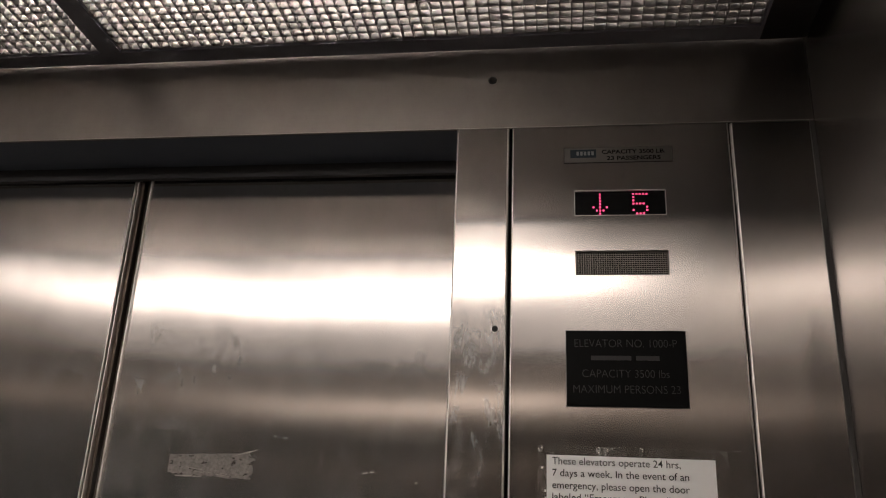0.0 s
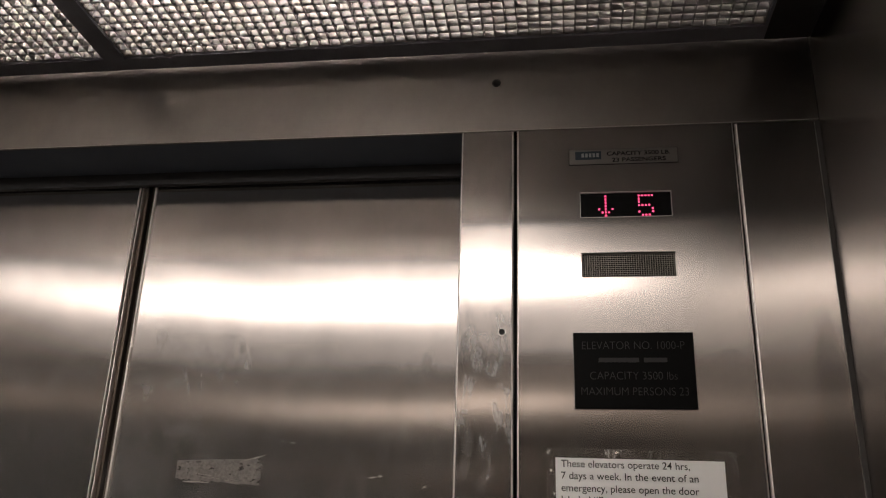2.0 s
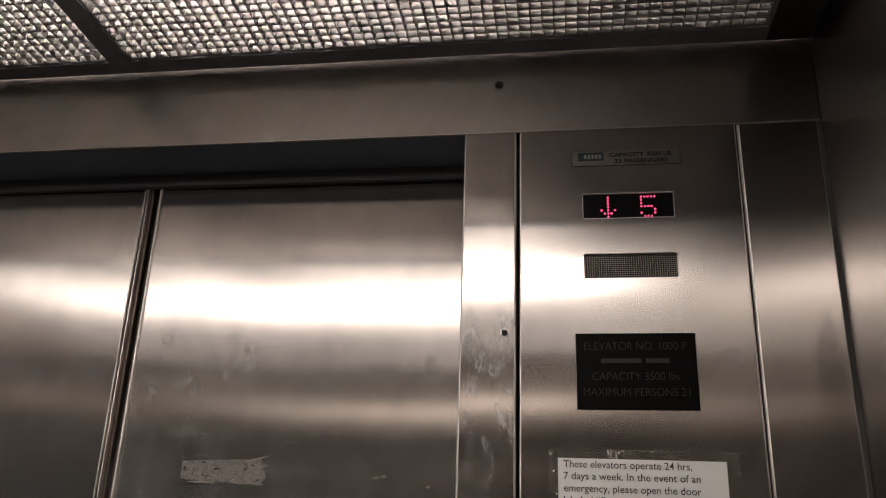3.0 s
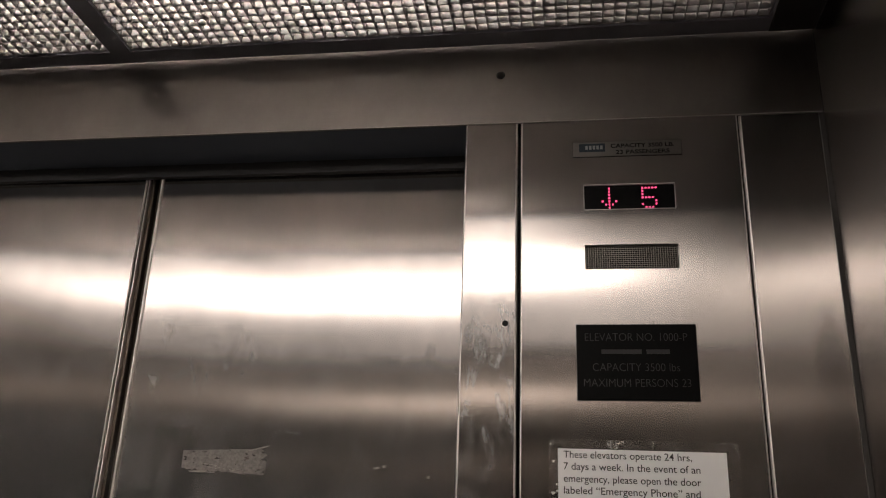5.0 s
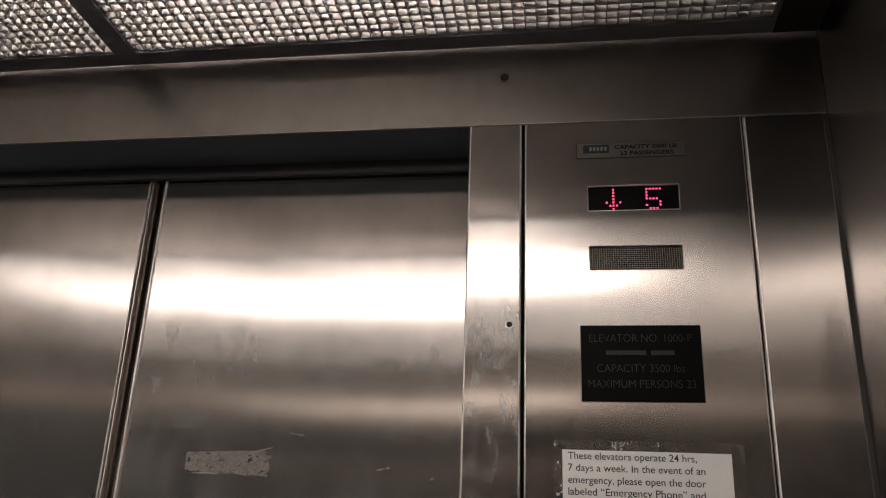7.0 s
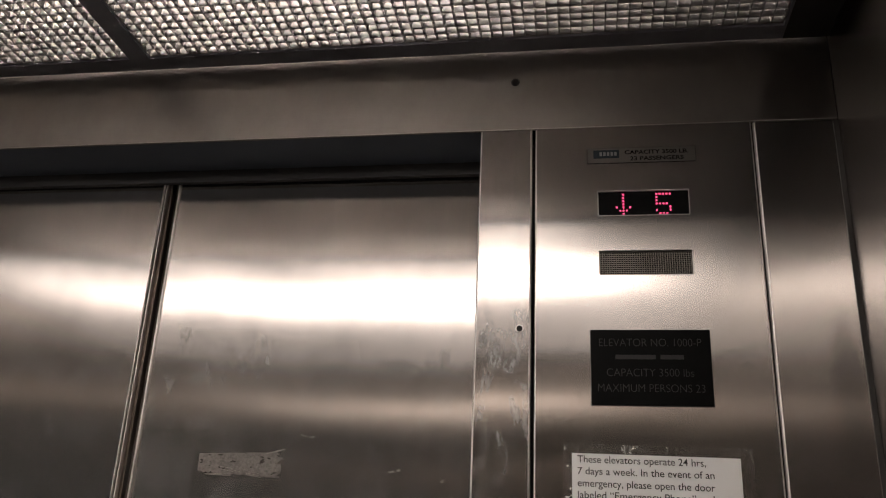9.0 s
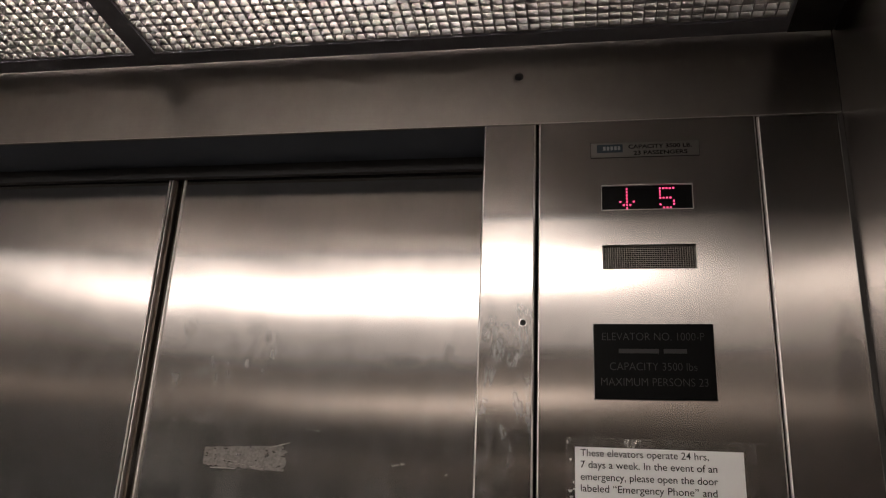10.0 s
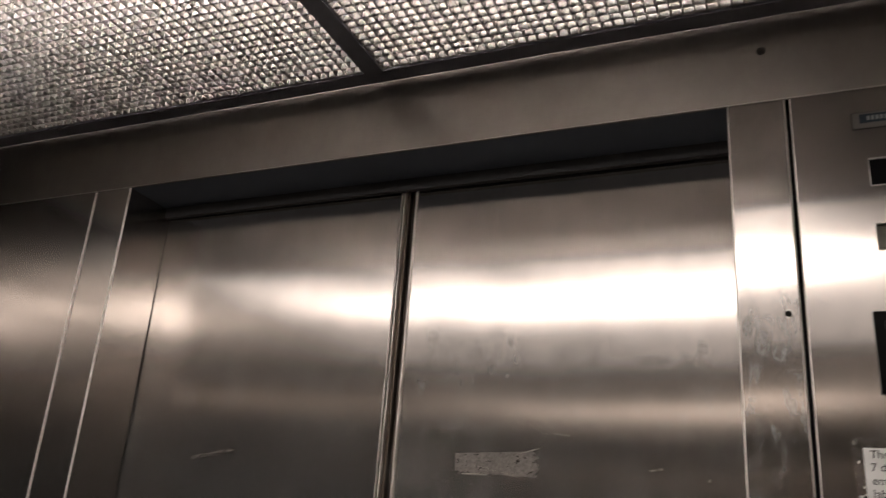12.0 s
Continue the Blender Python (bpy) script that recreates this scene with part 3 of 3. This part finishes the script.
def torn_tape(x0, x1, x2, x3, z0, z1):
    """A wrinkled strip of tape, x0 to x1 along its top and x2 to x3 along its torn foot."""
    bm = bmesh.new()
    n = 10
    rows = []
    for k, (a, b, z) in enumerate(((x0, x1, z1), ((x0 + x2) / 2, (x1 + x3) / 2, (z0 + z1) / 2), (x2, x3, z0))):
        rows.append([bm.verts.new((a + (b - a) * i / n, -0.0026 - 0.0009 * noise.noise((i * 0.9, k * 1.7, x0 * 50)),
                                   z + (0.0014 * noise.noise((i * 1.3, 2.0, x0 * 90)) if k == 2 else 0))) for i in range(n + 1)])
    for low, high in zip(rows, rows[1:]):
        for i in range(n):
            bm.faces.new((low[i], low[i + 1], high[i + 1], high[i]))
    made = bmesh.ops.extrude_face_region(bm, geom=bm.faces[:])
    bmesh.ops.translate(bm, verts=[g for g in made["geom"] if isinstance(g, bmesh.types.BMVert)], vec=(0, 0.0002, 0))
    return bm


for corners in ((0.6990, 0.7195, 0.7015, 0.7120, 1.6652, 1.6752), (0.7150, 0.7200, 0.7200, 0.7228, 1.6645, 1.6752), (0.7522, 0.7584, 0.7545, 0.7565, 1.6650, 1.6746),
                (0.6275, 0.6340, 0.6280, 0.6330, 1.6690, 1.6762), (0.8500, 0.8588, 0.8570, 0.8592, 1.6600, 1.6732)):
    part("tape", torn_tape(*corners), tape_film, sleeve, "strip of clear tape")
part("rim", box(0.6275, 0.8570, -0.0021, -0.0017, 1.6757, 1.6763, 0.0001, 1), rim_film, sleeve, "pale top edge of the sleeve", pose(0, 0, 0.0082, 0, 0.7, 0))
part("rim", box(0.6273, 0.6279, -0.0021, -0.0017, 1.40, 1.6755, 0.0001, 1), rim_film, sleeve, "pale side edge of the sleeve")
part("rim", box(0.8586, 0.8592, -0.0021, -0.0017, 1.40, 1.6655, 0.0001, 1), rim_film, sleeve, "pale side edge of the sleeve")
for x, z, w, h in ((0.6313, 1.6498, 0.0030, 0.0024), (0.6352, 1.6219, 0.0024, 0.0028), (0.6293, 1.6115, 0.0060, 0.0030), (0.6356, 1.6135, 0.0030, 0.0022),
                   (0.6310, 1.6040, 0.0050, 0.0026), (0.6340, 1.5960, 0.0030, 0.0040), (0.8530, 1.6080, 0.0060, 0.0020)):
    fleck = torn_tape(x, x + w, x + w * 0.2, x + w * 0.7, z - h, z)
    part("glue_fleck", fleck, residue_white, sleeve, "white fleck of dried glue")

# ---- small things ----
stud = thing("header_stud", "small dark domed steel screw head on the steel header", "screw", pose(0.5588, -0.0002, 2.2150))


def dome(radius, rise, rings=6, sides=24):
    """A domed button head standing out towards -y."""
    bm = bmesh.new()
    loops = []
    for k in range(rings):
        a = math.pi / 2 * k / rings
        loops.append([bm.verts.new((radius * math.cos(a) * math.cos(b), -rise * math.sin(a), radius * math.cos(a) * math.sin(b)))
                      for b in (2 * math.pi * i / sides for i in range(sides))])
    tip = bm.verts.new((0, -rise, 0))
    for low, high in zip(loops, loops[1:]):
        for i in range(sides):
            bm.faces.new((low[i], low[(i + 1) % sides], high[(i + 1) % sides], high[i])).smooth = True
    for i in range(sides):
        bm.faces.new((loops[-1][i], loops[-1][(i + 1) % sides], tip)).smooth = True
    bm.faces.new(loops[0][::-1])
    return bm


part("head", dome(0.0056, 0.0050), screw_steel, stud)
part("washer", cylinder(0.0064, 0.0010, 24), black_gap, stud, "dark thin washer")

keyhole = thing("key_switch", "small black key hole with a bright rim", "key hole", pose(0.5696, -0.0002, 1.8289))
part("rim", cylinder(0.0054, 0.0010, 20), steel_edge, keyhole)
part("hole", cylinder(0.0042, 0.0022, 20), black_gap, keyhole)


def torn_patch(x0, x1, z0, z1, y):
    """A torn strip of dried glue with a ragged outline and pits."""
    bm = bmesh.new()
    nx, nz = 60, 18
    v = {}
    for i in range(nx + 1):
        for j in range(nz + 1):
            u, w = i / nx, j / nz
            top = z1 + 0.004 * u - 0.001 + 0.0010 * noise.noise((u * 20, 3.1, 0))
            low = z0 + 0.007 * (1 - u) + 0.0028 * noise.noise((u * 26, 7.7, 0)) * (1.2 - u)
            end = 0.008 * noise.noise((w * 11, 1.3, 0)) + 0.004 * noise.noise((w * 31, 4.3, 0)) + 0.007 * math.sin(math.pi * w)
            x, z = x0 + (x1 + end - x0) * u, low + (top - low) * w
            v[i, j] = bm.verts.new((x, door_face(x, z, lean) + y, z))
    for i in range(nx):
        for j in range(nz):
            if noise.noise((i * 0.30, j * 0.34, 5.0)) > 0.50 - 0.22 * (i / nx) ** 3:
                continue
            bm.faces.new([v[i, j], v[i + 1, j], v[i + 1, j + 1], v[i, j + 1]])
    bmesh.ops.delete(bm, geom=[w for w in bm.verts if not w.link_faces], context="VERTS")
    made = bmesh.ops.extrude_face_region(bm, geom=bm.faces[:])
    bmesh.ops.translate(bm, verts=[g for g in made["geom"] if isinstance(g, bmesh.types.BMVert)], vec=(0, -0.0003, 0))
    return bm


def scuff(x0, z0, length, rise, strokes, spread=0.003, proud=0.0009, fine=1.0):
    """A bundle of fine dried scratches, each a thin sliver lying on the door."""
    bm = bmesh.new()
    for k in range(strokes):
        u = random.random()
        x, z = x0 + length * u, z0 + rise * u + random.uniform(-spread, spread)
        span, thick = random.uniform(0.008, 0.026) * fine, random.uniform(0.0002, 0.0005) * (0.4 + 0.6 * fine)
        y = door_face(x, z, lean) - proud
        tilt = rise / length * span + random.uniform(-0.001, 0.001)
        add_box(bm, x, x + span, y, y + 0.0006, z, z + thick)
        for w in list(bm.verts)[-8:]:
            w.co.z += tilt * (w.co.x - x) / span
    return bm


glue = tagged(part("glue_residue", torn_patch(0.0840, 0.2090, 1.6355, 1.6700, 0.0001), residue),
              "torn strip of dried grey adhesive stuck on the steel door", "residue")
part("strand", scuff(0.096, 1.6385, 0.030, -0.001, 9, 0.0016, 0.0014), residue_pale, glue, "pale torn strands of glue")
part("strand", scuff(0.110, 1.6500, 0.060, -0.010, 8, 0.003, 0.0014), residue_pale, glue, "pale torn strands of glue")
part("strand", scuff(0.180, 1.6660, 0.022, 0.006, 5, 0.003, 0.0014), residue_pale, glue, "pale torn strands of glue")
tagged(part("scuff_mark", scuff(-0.408, 1.655, 0.078, 0.013, 70, 0.0035, 0.0009, 0.4), residue_pale), "faint pale scratch scuffed across the steel door", "scratch")


def grease(name, strength, low, high, colour=(0.62, 0.61, 0.59)):
    """Thin dried grease, and the dim corner film: dull, thickest in the middle of the smudge and broken up in streaks.
    """
    m, tree, bsdf = material(name)
    bsdf.inputs["Base Color"].default_value = (*colour, 1)
    bsdf.inputs["Roughness"].default_value = 0.5
    place = tree.nodes.new("ShaderNodeTexCoord")
    middle = tree.nodes.new("ShaderNodeVectorMath")
    middle.operation = "SUBTRACT"
    middle.inputs[1].default_value = (0.5, 0.5, 0.5)
    link(tree, place, "Generated", middle, 0)
    flat = tree.nodes.new("ShaderNodeVectorMath")
    flat.operation = "MULTIPLY"
    flat.inputs[1].default_value = (2.0, 0.0, 2.0)
    link(tree, middle, "Vector", flat, 0)
    reach = tree.nodes.new("ShaderNodeVectorMath")
    reach.operation = "LENGTH"
    link(tree, flat, "Vector", reach, 0)
    fade = ramp(tree, reach, "Value", 1.0, 0.35, 0.0, 1.0)
    fade.interpolation_type = "SMOOTHSTEP"
    broken = noise_at(tree, (190, 190, 95), 9.0, 0.68)
    broken.inputs["Distortion"].default_value = 0.6
    cover = tree.nodes.new("ShaderNodeMath")
    cover.operation = "MULTIPLY"
    link(tree, fade, "Result", cover, 0)
    link(tree, ramp(tree, broken, "Fac", low, high, 0.0, strength), "Result", cover, 1)
    clear = tree.nodes.new("ShaderNodeBsdfTransparent")
    blend = tree.nodes.new("ShaderNodeMixShader")
    link(tree, cover, "Value", blend, 0)
    link(tree, clear, 0, blend, 1)
    link(tree, bsdf, 0, blend, 2)
    link(tree, blend, 0, tree.nodes["Material Output"], "Surface")
    return m


grease_pale = grease("pale_grease", 0.36, 0.36, 0.70)
grease_thick = grease("thick_grease", 0.60, 0.34, 0.58)
# dark colour for the dim reflection by the corner, with some dirt
corner_dim = grease("corner_dim_film", 0.34, 0.20, 0.80, (0.085, 0.085, 0.080))
grease_faint = grease("faint_grease", 0.13, 0.36, 0.72)


def smudge(x, z, wide, high, slope, mat, on_door):
    """A smudge around x, z; slope leans it along the swipe of a hand."""
    bm = bmesh.new()
    n = 8
    grid = {}
    for i in range(n + 1):
        for j in range(n + 1):
            u, w = i / n - 0.5, j / n - 0.5
            px = x + wide * u + slope * high * w
            pz = z + high * w
            grid[i, j] = bm.verts.new((px, (door_face(px, pz, lean) if on_door else 0.0) - 0.0006, pz))
    for i in range(n):
        for j in range(n):
            bm.faces.new((grid[i, j], grid[i + 1, j], grid[i + 1, j + 1], grid[i, j + 1]))
    where = "sliding door" if on_door else "door column"
    return tagged(part("smudge", bm, mat), "pale dried grease smudge wiped on the steel " + where, "smudge", "smudges on the steel")


for x, z, wide, high, slope in ((0.5376, 1.7920, 0.022, 0.062, 0.12), (0.5580, 1.7790, 0.024, 0.036, -0.2), (0.5205, 1.8140, 0.014, 0.036, 0.1)):
    smudge(x, z, wide, high, slope, grease_thick, False)
for x, z, wide, high, slope in ((0.5646, 1.6760, 0.012, 0.020, 0.3), (0.5445, 1.6270, 0.020, 0.040, 0.0), (0.5270, 1.6800, 0.018, 0.045, 0.0)):
    smudge(x, z, wide, high, slope, grease_faint, False)
for x, z, wide, high, slope in ((0.0332, 1.8530, 0.022, 0.036, -0.3), (0.0640, 1.7830, 0.030, 0.026, 1.6), (0.1639, 1.8390, 0.012, 0.026, -0.3),
                                (0.3829, 1.8040, 0.060, 0.020, -0.6), (0.4495, 1.8130, 0.016, 0.040, 0.2), (0.4369, 1.7960, 0.050, 0.034, 0.4)):
    smudge(x, z, wide, high, slope, grease_pale, True)
for x, z, wide, high, slope in ((0.0900, 1.8300, 0.120, 0.060, 0.3), (0.2500, 1.8200, 0.140, 0.050, -0.2), (0.3000, 1.7900, 0.100, 0.040, 0.3),
                                (-0.0850, 1.8050, 0.040, 0.050, 0.3), (0.0200, 1.6500, 0.110, 0.110, 0.4), (0.3657, 1.6930, 0.030, 0.012, -0.4)):
    smudge(x, z, wide, high, slope, grease_faint, True)
for x, z, length, rise in ((-0.004, 1.8385, 0.034, -0.004), (0.318, 1.8180, 0.040, -0.007), (0.360, 1.7990, 0.050, 0.004), (0.236, 1.6990, 0.026, -0.004)):
    tagged(part("scuff_mark", scuff(x, z, length, rise, 9, 0.0014, 0.0008, 0.30), scuff_dark), "fine dark scratch across the steel door", "scratch", "scratches on the doors")
for x, z in ((0.3817, 1.6500), (0.449, 1.6370), (0.372, 1.6480)):
    tagged(part("scuff_mark", scuff(x, z, 0.008, 0.001, 6, 0.0012, 0.0008, 0.25), residue_pale), "small pale nick in the steel door", "scratch", "scratches on the doors")
# one tall patch darkens the corner strip: painted dim reflection plus dirt
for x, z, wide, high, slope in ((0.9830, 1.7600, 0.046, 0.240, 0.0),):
    tagged(smudge(x, z, wide, high, slope, corner_dim, False), "dark film beside the corner, painted for its dim reflection and some dirt", "smudge", "smudges on the steel")
